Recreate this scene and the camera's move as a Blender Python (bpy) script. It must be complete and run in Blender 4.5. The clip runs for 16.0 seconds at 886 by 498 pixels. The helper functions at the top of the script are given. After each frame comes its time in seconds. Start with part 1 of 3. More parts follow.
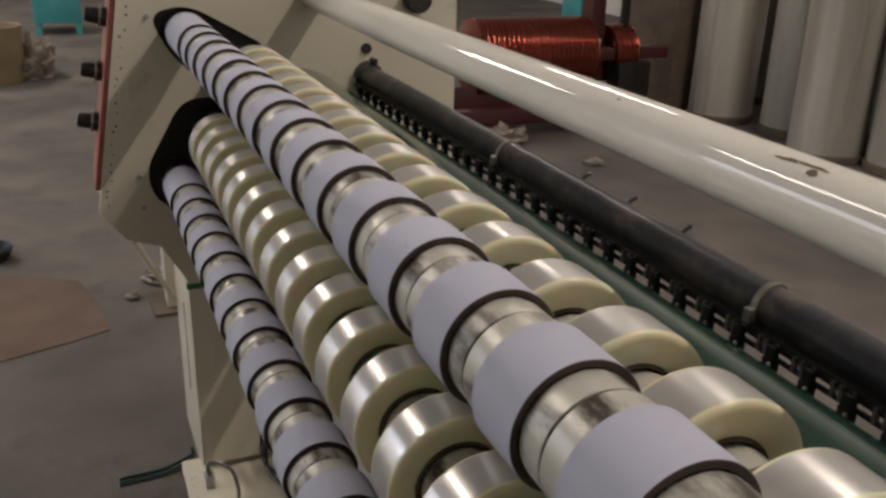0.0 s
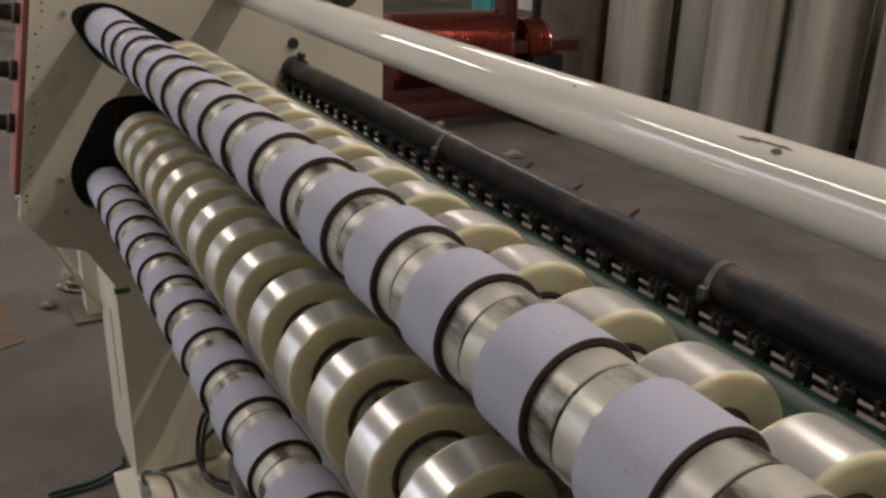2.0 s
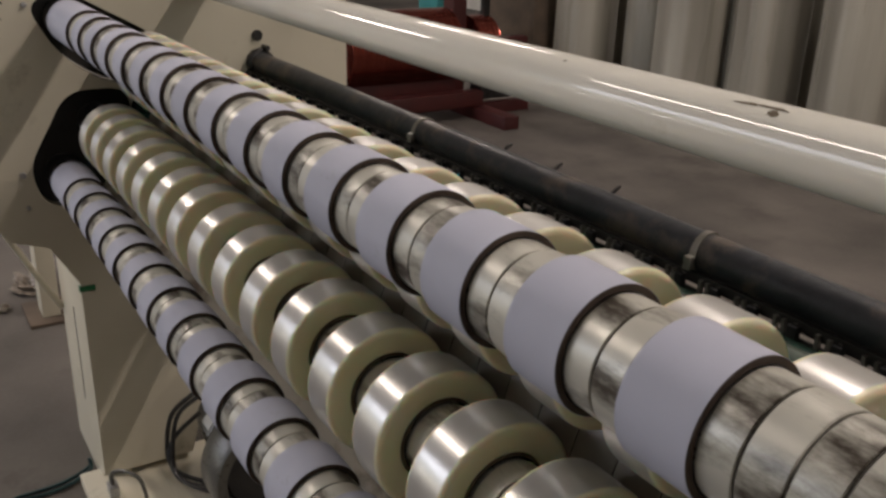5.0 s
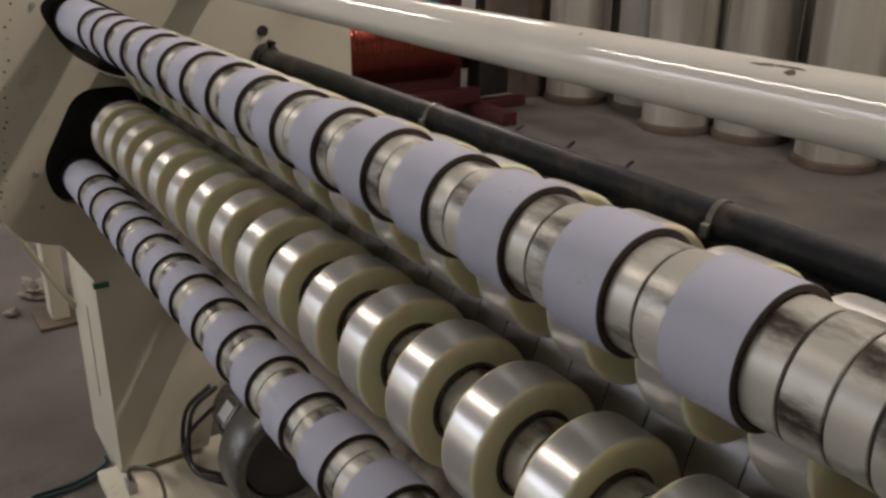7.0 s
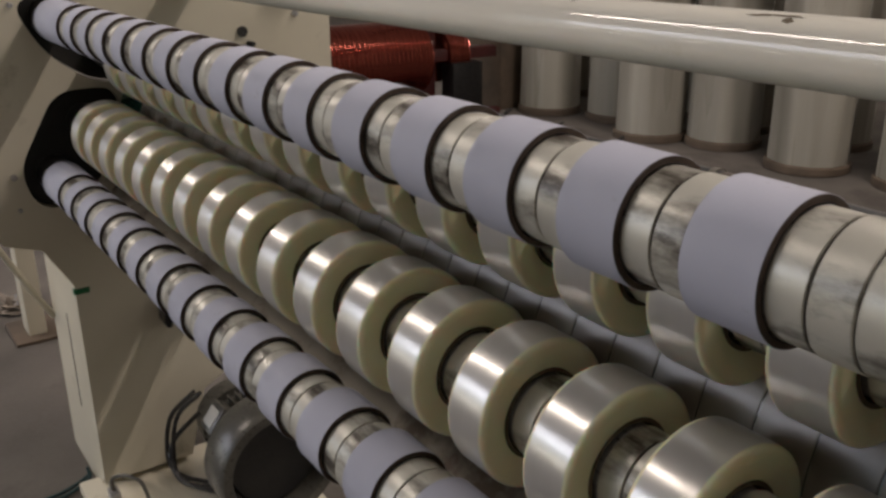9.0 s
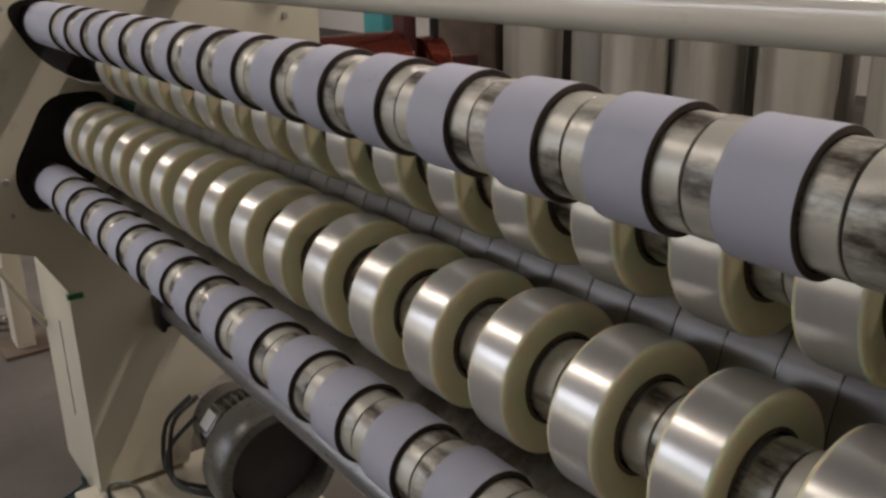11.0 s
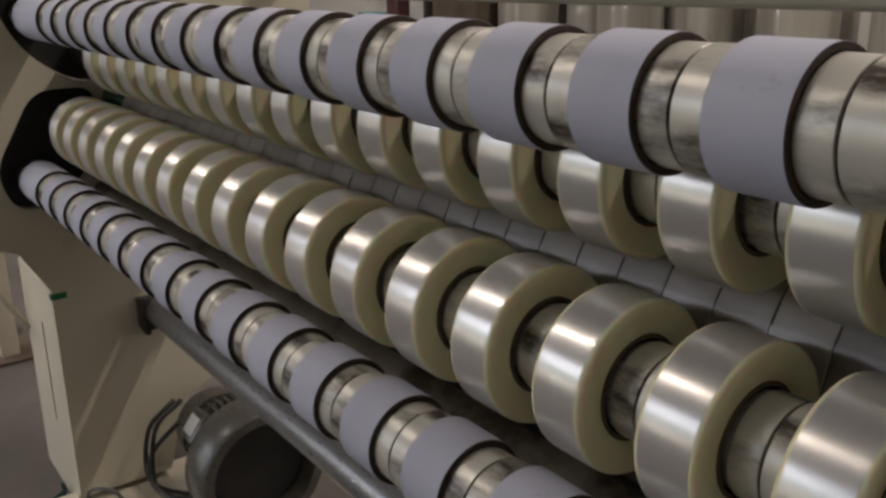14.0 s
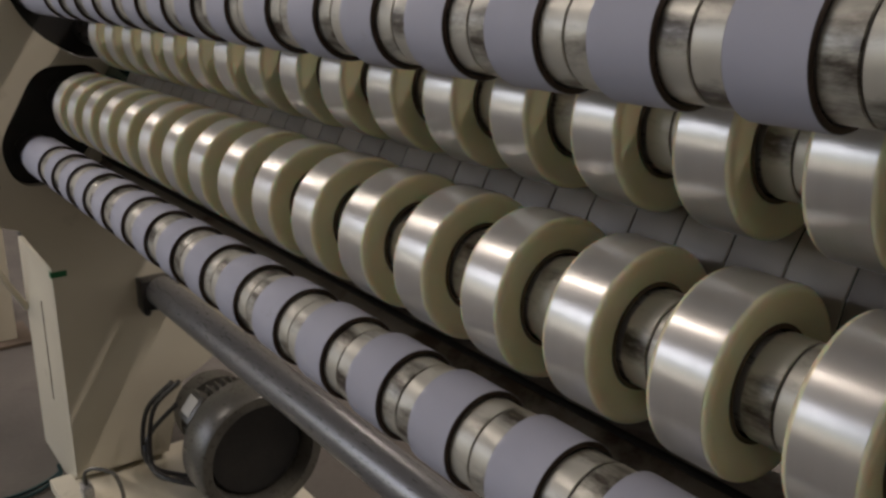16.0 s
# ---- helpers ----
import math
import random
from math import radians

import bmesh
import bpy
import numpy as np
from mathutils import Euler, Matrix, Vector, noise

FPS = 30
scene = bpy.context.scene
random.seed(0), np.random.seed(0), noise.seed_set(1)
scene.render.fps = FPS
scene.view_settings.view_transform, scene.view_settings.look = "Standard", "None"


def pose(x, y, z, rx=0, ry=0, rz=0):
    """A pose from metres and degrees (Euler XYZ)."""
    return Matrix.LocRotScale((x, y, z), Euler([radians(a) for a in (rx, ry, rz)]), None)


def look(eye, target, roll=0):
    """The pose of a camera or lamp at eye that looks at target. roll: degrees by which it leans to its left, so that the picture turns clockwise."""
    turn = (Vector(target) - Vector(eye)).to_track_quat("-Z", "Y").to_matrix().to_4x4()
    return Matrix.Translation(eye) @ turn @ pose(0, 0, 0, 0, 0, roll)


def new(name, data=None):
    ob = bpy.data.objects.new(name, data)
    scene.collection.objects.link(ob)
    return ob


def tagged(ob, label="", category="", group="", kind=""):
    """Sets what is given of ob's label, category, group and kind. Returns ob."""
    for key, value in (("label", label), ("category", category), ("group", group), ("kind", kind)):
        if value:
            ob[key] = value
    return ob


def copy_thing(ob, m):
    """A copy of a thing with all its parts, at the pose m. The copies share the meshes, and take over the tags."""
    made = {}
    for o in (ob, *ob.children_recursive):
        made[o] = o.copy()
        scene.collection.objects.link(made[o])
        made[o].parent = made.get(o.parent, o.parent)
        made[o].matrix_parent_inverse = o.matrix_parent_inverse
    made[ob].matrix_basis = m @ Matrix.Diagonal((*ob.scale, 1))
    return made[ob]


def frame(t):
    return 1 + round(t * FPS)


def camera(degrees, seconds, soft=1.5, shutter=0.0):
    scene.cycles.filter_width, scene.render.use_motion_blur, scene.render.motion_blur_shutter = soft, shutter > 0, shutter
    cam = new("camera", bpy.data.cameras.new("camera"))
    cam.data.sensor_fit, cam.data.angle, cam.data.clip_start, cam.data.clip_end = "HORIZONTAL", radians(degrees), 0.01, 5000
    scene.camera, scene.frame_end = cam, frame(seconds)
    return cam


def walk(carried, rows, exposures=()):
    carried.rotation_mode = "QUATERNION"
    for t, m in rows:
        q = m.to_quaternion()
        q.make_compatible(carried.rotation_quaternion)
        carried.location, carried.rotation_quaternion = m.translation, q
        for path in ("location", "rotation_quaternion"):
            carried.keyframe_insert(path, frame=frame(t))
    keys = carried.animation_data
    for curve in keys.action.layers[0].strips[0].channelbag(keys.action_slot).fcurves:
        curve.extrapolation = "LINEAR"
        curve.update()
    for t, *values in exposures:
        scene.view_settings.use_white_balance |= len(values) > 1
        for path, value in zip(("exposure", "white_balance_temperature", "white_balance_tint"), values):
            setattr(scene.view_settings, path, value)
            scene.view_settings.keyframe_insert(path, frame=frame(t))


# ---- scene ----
cam = camera(52.97, 16.0, soft=2.8)
# seconds, eye x y z, turn about x y z in degrees
ROWS = [
    (0.0, 2.0578, -0.2483, 1.4619, 68.528, -1.535, 67.343),
    (0.5, 2.0546, -0.2610, 1.4615, 68.100, -1.402, 66.091),
    (1.0, 2.0518, -0.2751, 1.4600, 68.016, -1.460, 64.584),
    (1.5, 2.0464, -0.2846, 1.4574, 68.330, -1.619, 62.998),
    (2.0, 2.0387, -0.2936, 1.4548, 68.438, -1.671, 61.495),
    (2.5, 2.0338, -0.3025, 1.4535, 68.529, -1.676, 60.140),
    (3.0, 2.0333, -0.3154, 1.4487, 68.688, -1.782, 59.139),
    (3.5, 2.0305, -0.3254, 1.4432, 68.615, -1.614, 58.505),
    (4.0, 2.0281, -0.3317, 1.4382, 68.341, -1.858, 58.308),
    (6.5, 2.0454, -0.3792, 1.4195, 69.221, -1.034, 56.998),
    (7.0, 2.0459, -0.3891, 1.4103, 68.743, -0.341, 57.190),
    (7.5, 2.0471, -0.4037, 1.3983, 68.571, -0.220, 57.225),
    (8.0, 2.0451, -0.4097, 1.3885, 68.460, 0.215, 57.280),
    (8.5, 2.0430, -0.4114, 1.3755, 69.182, 0.297, 56.527),
    (9.0, 2.0424, -0.4155, 1.3570, 70.051, 0.276, 55.237),
    (11.5, 2.0379, -0.4539, 1.3108, 71.099, 1.160, 53.735),
    (12.0, 2.0372, -0.4539, 1.2974, 71.503, 1.302, 53.992),
    (12.5, 2.0406, -0.4506, 1.2856, 71.548, 1.253, 53.906),
    (13.0, 2.0438, -0.4411, 1.2770, 71.712, 1.133, 53.857),
    (13.5, 2.0435, -0.4397, 1.2674, 72.121, 0.787, 53.629),
    (14.0, 2.0398, -0.4413, 1.2589, 72.742, 0.472, 53.490),
    (14.5, 2.0371, -0.4416, 1.2513, 73.005, 0.329, 53.535),
    (15.0, 2.0373, -0.4452, 1.2420, 72.917, 0.073, 53.678),
    (15.5, 2.0385, -0.4510, 1.2305, 72.896, -0.207, 53.755),
    (16.0, 2.0415, -0.4577, 1.2151, 73.018, -0.505, 53.548),
]
walk(cam, [(t, pose(x, y, z, a, b, c)) for t, x, y, z, a, b, c in ROWS], exposures=[(0.0, 0.31), (8.0, 0.36), (16.0, 0.27)])

# ---- light: daylight from the hall's open side, strip lamps and a roof light ----
world = bpy.data.worlds.new("hall_world")
scene.world = world
world.use_nodes = True
sky = world.node_tree.nodes.new("ShaderNodeTexSky")
sky.sky_type, sky.sun_disc = "NISHITA", False
sky.sun_elevation, sky.sun_rotation = radians(48), radians(200)
world.node_tree.links.new(sky.outputs[0], world.node_tree.nodes["Background"].inputs[0])
world.node_tree.nodes["Background"].inputs[1].default_value = 0.09


def area(name, eye, target, w, h, watts, colour):
    d = bpy.data.lights.new(name, "AREA")
    d.shape, d.size, d.size_y, d.energy, d.color = "RECTANGLE", w, h, watts, colour
    ob = new(name, d)
    ob.matrix_basis = look(eye, target)
    return ob


WARM, COOL = (1.0, 0.865, 0.79), (0.95, 0.92, 1.0)
area("doorway_daylight", (-4.4, -6.9, 3.2), (-4.4, 0, 1.2), 6.0, 1.7, 105, COOL)
area("low_opening_daylight", (-5.2, -6.9, 0.62), (-5.2, 0, 1.0), 7.6, 0.10, 28, (1.0, 0.97, 0.94))
area("roof_light_front", (-2.4, -2.6, 4.9), (-2.4, -2.6, 0), 3.0, 0.6, 62, WARM)
area("roof_light_far", (-8.0, -2.6, 4.9), (-8.0, -2.6, 0), 2.4, 0.6, 100, WARM)
area("roof_light_back", (1.7, 2.8, 4.9), (1.7, 2.8, 0), 3.0, 0.14, 140, WARM)
area("roof_light_back_far", (-6.0, 3.6, 4.9), (-6.0, 3.6, 0), 2.4, 0.3, 50, WARM)
area("strip_lamp_near", (3.9, -3.3, 4.9), (3.9, -3.3, 0), 2.6, 0.12, 9, WARM)
area("strip_lamp_far", (-10.4, -3.3, 4.9), (-10.4, -3.3, 0), 2.4, 0.12, 44, WARM)
# warm fill from the unseen +x end, added to brighten the side plate
area("end_fill_light", (7.9, 1.9, 2.7), (0, 0.4, 1.1), 3.6, 2.5, 44, (1.0, 0.83, 0.69))


# ---- materials ----
def mat(name, c1, c2, rough=0.5, metal=0.0, scale=8.0, detail=5.0, bump=0.1, fine=120.0, rough_var=0.1, stretch=(1, 1, 1),
        spots=None, spot_scale=3.0, spot_amount=0.55, spot_stretch=(1, 1, 1), aniso=0.0, turn=0.0, spec=0.5, trans=0.0, subsurf=0.0, coat=0.0, random_tone=0.0):
    m = bpy.data.materials.new(name)
    m.use_nodes = True
    n, l = m.node_tree.nodes, m.node_tree.links
    b = n["Principled BSDF"]
    tc = n.new("ShaderNodeTexCoord")
    mp = n.new("ShaderNodeMapping")
    mp.inputs["Scale"].default_value = stretch
    l.new(tc.outputs["Object"], mp.inputs[0])
    big = n.new("ShaderNodeTexNoise")
    big.inputs["Scale"].default_value, big.inputs["Detail"].default_value = scale, detail
    l.new(mp.outputs[0], big.inputs["Vector"])
    ramp = n.new("ShaderNodeValToRGB")
    ramp.color_ramp.elements[0].position, ramp.color_ramp.elements[1].position = 0.3, 0.72
    ramp.color_ramp.elements[0].color, ramp.color_ramp.elements[1].color = (*c1, 1), (*c2, 1)
    l.new(big.outputs[0], ramp.inputs[0])
    colour = ramp.outputs[0]
    small = n.new("ShaderNodeTexNoise")
    small.inputs["Scale"].default_value, small.inputs["Detail"].default_value = fine, 3
    l.new(mp.outputs[0], small.inputs["Vector"])
    if spots:
        sp = n.new("ShaderNodeTexNoise")
        sp.inputs["Scale"].default_value, sp.inputs["Detail"].default_value, sp.inputs["Roughness"].default_value = spot_scale, 8, 0.65
        ms = n.new("ShaderNodeMapping")
        ms.inputs["Scale"].default_value = spot_stretch
        l.new(tc.outputs["Object"], ms.inputs[0])
        l.new(ms.outputs[0], sp.inputs["Vector"])
        sr = n.new("ShaderNodeValToRGB")
        sr.color_ramp.elements[0].position, sr.color_ramp.elements[1].position = spot_amount, spot_amount + 0.12
        l.new(sp.outputs[0], sr.inputs[0])
        mx = n.new("ShaderNodeMix")
        mx.data_type = "RGBA"
        l.new(sr.outputs[0], mx.inputs[0])
        l.new(colour, mx.inputs[6])
        mx.inputs[7].default_value = (*spots, 1)
        colour = mx.outputs[2]
    if random_tone:
        oi = n.new("ShaderNodeObjectInfo")
        mr = n.new("ShaderNodeMapRange")
        mr.inputs[3].default_value, mr.inputs[4].default_value = 1 - random_tone, 1 + random_tone
        l.new(oi.outputs["Random"], mr.inputs[0])
        hv = n.new("ShaderNodeHueSaturation")
        l.new(mr.outputs[0], hv.inputs["Value"])
        l.new(colour, hv.inputs["Color"])
        colour = hv.outputs[0]
    l.new(colour, b.inputs["Base Color"])
    rr = n.new("ShaderNodeMapRange")
    rr.inputs[3].default_value, rr.inputs[4].default_value = max(0.02, rough - rough_var), min(1, rough + rough_var)
    l.new(small.outputs[0], rr.inputs[0])
    l.new(rr.outputs[0], b.inputs["Roughness"])
    b.inputs["Metallic"].default_value = metal
    b.inputs["Specular IOR Level"].default_value = spec
    b.inputs["Transmission Weight"].default_value = trans
    b.inputs["Coat Weight"].default_value = coat
    if subsurf:
        b.inputs["Subsurface Weight"].default_value = subsurf
        b.inputs["Subsurface Scale"].default_value = 0.01
    if aniso:
        b.inputs["Anisotropic"].default_value = aniso
        b.inputs["Anisotropic Rotation"].default_value = turn
        tg = n.new("ShaderNodeTangent")
        tg.direction_type, tg.axis = "RADIAL", "X"
        l.new(tg.outputs[0], b.inputs["Tangent"])
    if bump:
        bp = n.new("ShaderNodeBump")
        bp.inputs["Strength"].default_value, bp.inputs["Distance"].default_value = bump, 0.002
        l.new(small.outputs[0], bp.inputs["Height"])
        l.new(bp.outputs[0], b.inputs["Normal"])
    return m


M_CONCRETE = mat("concrete", (0.050, 0.044, 0.039), (0.140, 0.124, 0.108), 0.72, scale=1.6, detail=8, bump=0.35, fine=60,
                 spots=(0.055, 0.047, 0.041), spot_scale=1.7, spot_amount=0.53)
M_WALL = mat("wall_plaster", (0.62, 0.60, 0.56), (0.72, 0.70, 0.65), 0.85, scale=0.8, bump=0.2, spots=(0.48, 0.46, 0.42), spot_scale=0.5)
M_CEIL = mat("ceiling_sheet", (0.58, 0.58, 0.56), (0.66, 0.66, 0.64), 0.7, scale=1.0)
M_CREAM = mat("cream_machine_paint", (0.50, 0.465, 0.365), (0.61, 0.575, 0.465), 0.45, scale=2.2, detail=7, bump=0.08, fine=220,
              spots=(0.33, 0.30, 0.22), spot_scale=5.0, spot_amount=0.60)
M_PIPE = mat("cream_pipe_gloss", (0.60, 0.58, 0.515), (0.66, 0.64, 0.575), 0.06, scale=4.0, bump=0.015, fine=160, rough_var=0.03,
             spots=(0.50, 0.47, 0.36), spot_scale=14.0, spot_amount=0.66)
# black for small parts and for the shade painted into the slots
M_BLACKHOLE = mat("black_parts_slot_dark", (0.006, 0.006, 0.006), (0.014, 0.012, 0.011), 0.6, scale=20)
M_RED = mat("red_paint", (0.26, 0.07, 0.05), (0.33, 0.11, 0.08), 0.5, scale=10)
M_DKRED = mat("dark_red_paint", (0.035, 0.006, 0.006), (0.062, 0.010, 0.009), 0.5, scale=6)
M_HOLDER = mat("dull_black_steel", (0.006, 0.007, 0.008), (0.018, 0.018, 0.018), 0.75, scale=30, spec=0.15)
M_TOOTH = mat("worn_pale_steel", (0.06, 0.058, 0.052), (0.22, 0.21, 0.19), 0.4, metal=0.3, scale=45, spots=(0.02, 0.02, 0.02), spot_scale=40, spot_amount=0.5)
M_KNOB = mat("black_plastic", (0.008, 0.008, 0.008), (0.02, 0.018, 0.018), 0.3, scale=30)
M_CORE = mat("white_card_core", (0.358, 0.370, 0.45), (0.405, 0.417, 0.498), 0.8, scale=10, bump=0.05, fine=400, random_tone=0.04,
             spots=(0.24, 0.23, 0.245), spot_scale=22, spot_amount=0.665)
M_CORE_EDGE = mat("brown_card_edge", (0.035, 0.024, 0.018), (0.07, 0.05, 0.038), 0.85, scale=60)
M_SHAFT = mat("worn_spacer_ring", (0.40, 0.39, 0.345), (0.54, 0.53, 0.465), 0.36, metal=0.2, scale=14, bump=0.04, rough_var=0.1,
              spots=(0.05, 0.040, 0.030), spot_scale=15.0, spot_amount=0.503, spot_stretch=(0.35, 1, 1))
M_SEAM = mat("dark_groove", (0.03, 0.027, 0.02), (0.06, 0.05, 0.04), 0.7)
M_FILM = mat("wound_clear_film", (0.54, 0.53, 0.505), (0.585, 0.575, 0.55), 0.34, metal=0.62, scale=45.0, detail=3, bump=0.012, fine=220, rough_var=0.05,
             stretch=(1, 0.03, 0.03), aniso=0.75, turn=0.25, random_tone=0.05, coat=0.26)
M_FILM_END = mat("film_roll_end", (0.60, 0.57, 0.385), (0.69, 0.66, 0.475), 0.36, scale=9, bump=0.03, subsurf=0.4, coat=0.05, random_tone=0.05)
M_ROLLCORE = mat("dark_card_core", (0.05, 0.036, 0.022), (0.10, 0.075, 0.048), 0.8, scale=50)
M_DRUM = mat("green_rubber_drum", (0.008, 0.028, 0.019), (0.013, 0.042, 0.029), 0.14, scale=6, bump=0.02, coat=0.5)
M_STRIP = mat("clear_film_strip", (0.15, 0.131, 0.107), (0.24, 0.213, 0.176), 0.34, scale=12, bump=0.15, fine=30, random_tone=0.22, coat=0.15)
M_SHEET = mat("worn_cover_sheet", (0.24, 0.215, 0.18), (0.36, 0.33, 0.28), 0.42, metal=0.1, scale=5, stretch=(0.4, 3, 3), bump=0.06,
              spots=(0.09, 0.065, 0.045), spot_scale=7, spot_amount=0.5)
M_BLACKBAR = mat("black_roller_rubber", (0.018, 0.020, 0.024), (0.045, 0.048, 0.056), 0.40, scale=24, bump=0.3, fine=90,
                 spots=(0.105, 0.085, 0.07), spot_scale=16, spot_amount=0.52)
M_STEEL = mat("grey_steel", (0.31, 0.31, 0.31), (0.38, 0.38, 0.375), 0.30, metal=0.6, scale=8, stretch=(0.3, 3, 3), bump=0.02, aniso=0.4)
M_ROLLER = mat("dull_roller_steel", (0.19, 0.19, 0.195), (0.26, 0.26, 0.265), 0.30, metal=0.6, scale=8, stretch=(0.3, 3, 3), bump=0.03, aniso=0.4)
M_CLAMP = mat("clamp_steel", (0.22, 0.21, 0.18), (0.38, 0.36, 0.32), 0.35, metal=0.7, scale=20)
M_MOTOR = mat("grey_motor_paint", (0.055, 0.053, 0.046), (0.095, 0.091, 0.078), 0.30, scale=12, bump=0.1)
M_LABEL = mat("pale_plate", (0.45, 0.44, 0.40), (0.55, 0.54, 0.50), 0.5, scale=15)
# upright colour streaks paint in the shading of the wrap's folds
M_JUMBO = mat("wrapped_film_roll", (0.16, 0.148, 0.122), (0.37, 0.35, 0.30), 0.30, scale=5.0, stretch=(1, 1, 0.07), bump=0.4, fine=14, coat=0.3,
              random_tone=0.06)
M_CARD = mat("brown_card_base", (0.065, 0.047, 0.033), (0.11, 0.08, 0.055), 0.8, scale=8)
M_COPPER = mat("copper_film", (0.19, 0.038, 0.028), (0.32, 0.085, 0.058), 0.16, metal=0.9, scale=4, stretch=(20, 1, 1), bump=0.05, aniso=0.5)
M_FLATCARD = mat("floor_cardboard", (0.085, 0.055, 0.037), (0.125, 0.085, 0.058), 0.85, scale=5, spots=(0.09, 0.07, 0.055), spot_scale=4)
M_TEAL = mat("teal_paint", (0.03, 0.20, 0.21), (0.06, 0.28, 0.29), 0.5, scale=4)
M_YELLOW = mat("yellowed_card", (0.20, 0.15, 0.085), (0.28, 0.215, 0.125), 0.7, scale=5)
M_SCRAP = mat("plastic_scrap", (0.15, 0.125, 0.10), (0.28, 0.24, 0.20), 0.3, scale=7, coat=0.4)
M_CABLE = mat("teal_cable", (0.006, 0.035, 0.04), (0.01, 0.055, 0.06), 0.5)
M_TAPE = mat("green_tape", (0.005, 0.10, 0.03), (0.01, 0.15, 0.05), 0.5)
M_RUST = mat("rust_mark", (0.06, 0.045, 0.03), (0.14, 0.11, 0.07), 0.9, scale=80)
M_GLOW = bpy.data.materials.new("roof_light_sheet")
M_GLOW.use_nodes = True
M_GLOW.node_tree.nodes["Principled BSDF"].inputs["Emission Color"].default_value = (1, 0.88, 0.74, 1)
M_GLOW.node_tree.nodes["Principled BSDF"].inputs["Emission Strength"].default_value = 5.0


# ---- mesh helpers ----
def part(name, bm, material, parent=None, label="", m=None, smooth=True):
    me = bpy.data.meshes.new(name)
    bm.to_mesh(me)
    bm.free()
    for x in (material if isinstance(material, (list, tuple)) else [material]):
        me.materials.append(x)
    if smooth:
        for p in me.polygons:
            p.use_smooth = True
        me.set_sharp_from_angle(angle=radians(35))
    ob = new(name, me)
    if parent is not None:
        ob.parent = parent
    if m is not None:
        ob.matrix_basis = m
    if label:
        ob["label"] = label
    return ob


def share(name, me, parent, m):
    ob = new(name, me)
    ob.parent = parent
    ob.matrix_basis = m
    return ob


def box(x0, x1, y0, y1, z0, z1, bevel=0.0, bm=None):
    bm = bm or bmesh.new()
    r = bmesh.ops.create_cube(bm, size=1.0, matrix=Matrix.LocRotScale(((x0 + x1) / 2, (y0 + y1) / 2, (z0 + z1) / 2), None, (x1 - x0, y1 - y0, z1 - z0)))
    if bevel:
        es = list({e for v in r["verts"] for e in v.link_edges})
        bmesh.ops.bevel(bm, geom=es, offset=bevel, segments=2, affect="EDGES", profile=0.6)
    return bm


def lathe(profile, segs=48, axis="x", bm=None, mats=None, wobble=0.0, closed=True, at=(0, 0, 0)):
    """A turned body; profile: (along, radius). mats: a material slot for each band."""
    bm = bm or bmesh.new()
    rings = []
    for k, (a, r) in enumerate(profile):
        ring = []
        for i in range(segs):
            t = 2 * math.pi * i / segs
            rr = r * (1 + wobble * noise.noise((math.cos(t) * 1.5, math.sin(t) * 1.5, a * 9)))
            c, s = rr * math.cos(t), rr * math.sin(t)
            p = (a, c, s) if axis == "x" else (c, s, a) if axis == "z" else (s, a, c)
            ring.append(bm.verts.new((p[0] + at[0], p[1] + at[1], p[2] + at[2])))
        rings.append(ring)
    n = len(rings)
    for k in range(n if closed else n - 1):
        a, b = rings[k], rings[(k + 1) % n]
        for i in range(segs):
            f = bm.faces.new((a[i], a[(i + 1) % segs], b[(i + 1) % segs], b[i]))
            if mats:
                f.material_index = mats[k]
    bmesh.ops.recalc_face_normals(bm, faces=bm.faces[:])
    return bm


def rod(x0, x1, r, segs=32, bev=0.002, axis="x", at=(0, 0, 0), bm=None):
    e = 0.0005
    return lathe([(x0, e), (x0, r - bev), (x0 + bev, r), (x1 - bev, r), (x1, r - bev), (x1, e)], segs, axis, closed=False, at=at, bm=bm)


def tube_path(pts, r, segs=10, bm=None):
    bm = bm or bmesh.new()
    pts = [Vector(p) for p in pts]
    prev = None
    for i, p in enumerate(pts):
        d = (pts[min(i + 1, len(pts) - 1)] - pts[max(i - 1, 0)]).normalized()
        u = d.orthogonal().normalized() if abs(d.z) > 0.95 else d.cross(Vector((0, 0, 1))).normalized()
        v = d.cross(u)
        ring = [bm.verts.new(p + r * (math.cos(2 * math.pi * k / segs) * u + math.sin(2 * math.pi * k / segs) * v)) for k in range(segs)]
        if prev:
            for k in range(segs):
                bm.faces.new((prev[k], prev[(k + 1) % segs], ring[(k + 1) % segs], ring[k]))
        else:
            bm.faces.new(ring)
        prev = ring
    bm.faces.new(prev)
    bmesh.ops.recalc_face_normals(bm, faces=bm.faces[:])
    return bm


def bend(pts, n=6):
    """A smooth line through the points."""
    p = [Vector(q) for q in pts]
    p = [2 * p[0] - p[1], *p, 2 * p[-1] - p[-2]]
    out = []
    for i in range(1, len(p) - 2):
        a, b, c, d = p[i - 1:i + 3]
        for k in range(n):
            u = k / n
            out.append(0.5 * (2 * b + (c - a) * u + (2 * a - 5 * b + 4 * c - d) * u * u + (3 * b - a - 3 * c + d) * u ** 3))
    return out + [p[-2]]


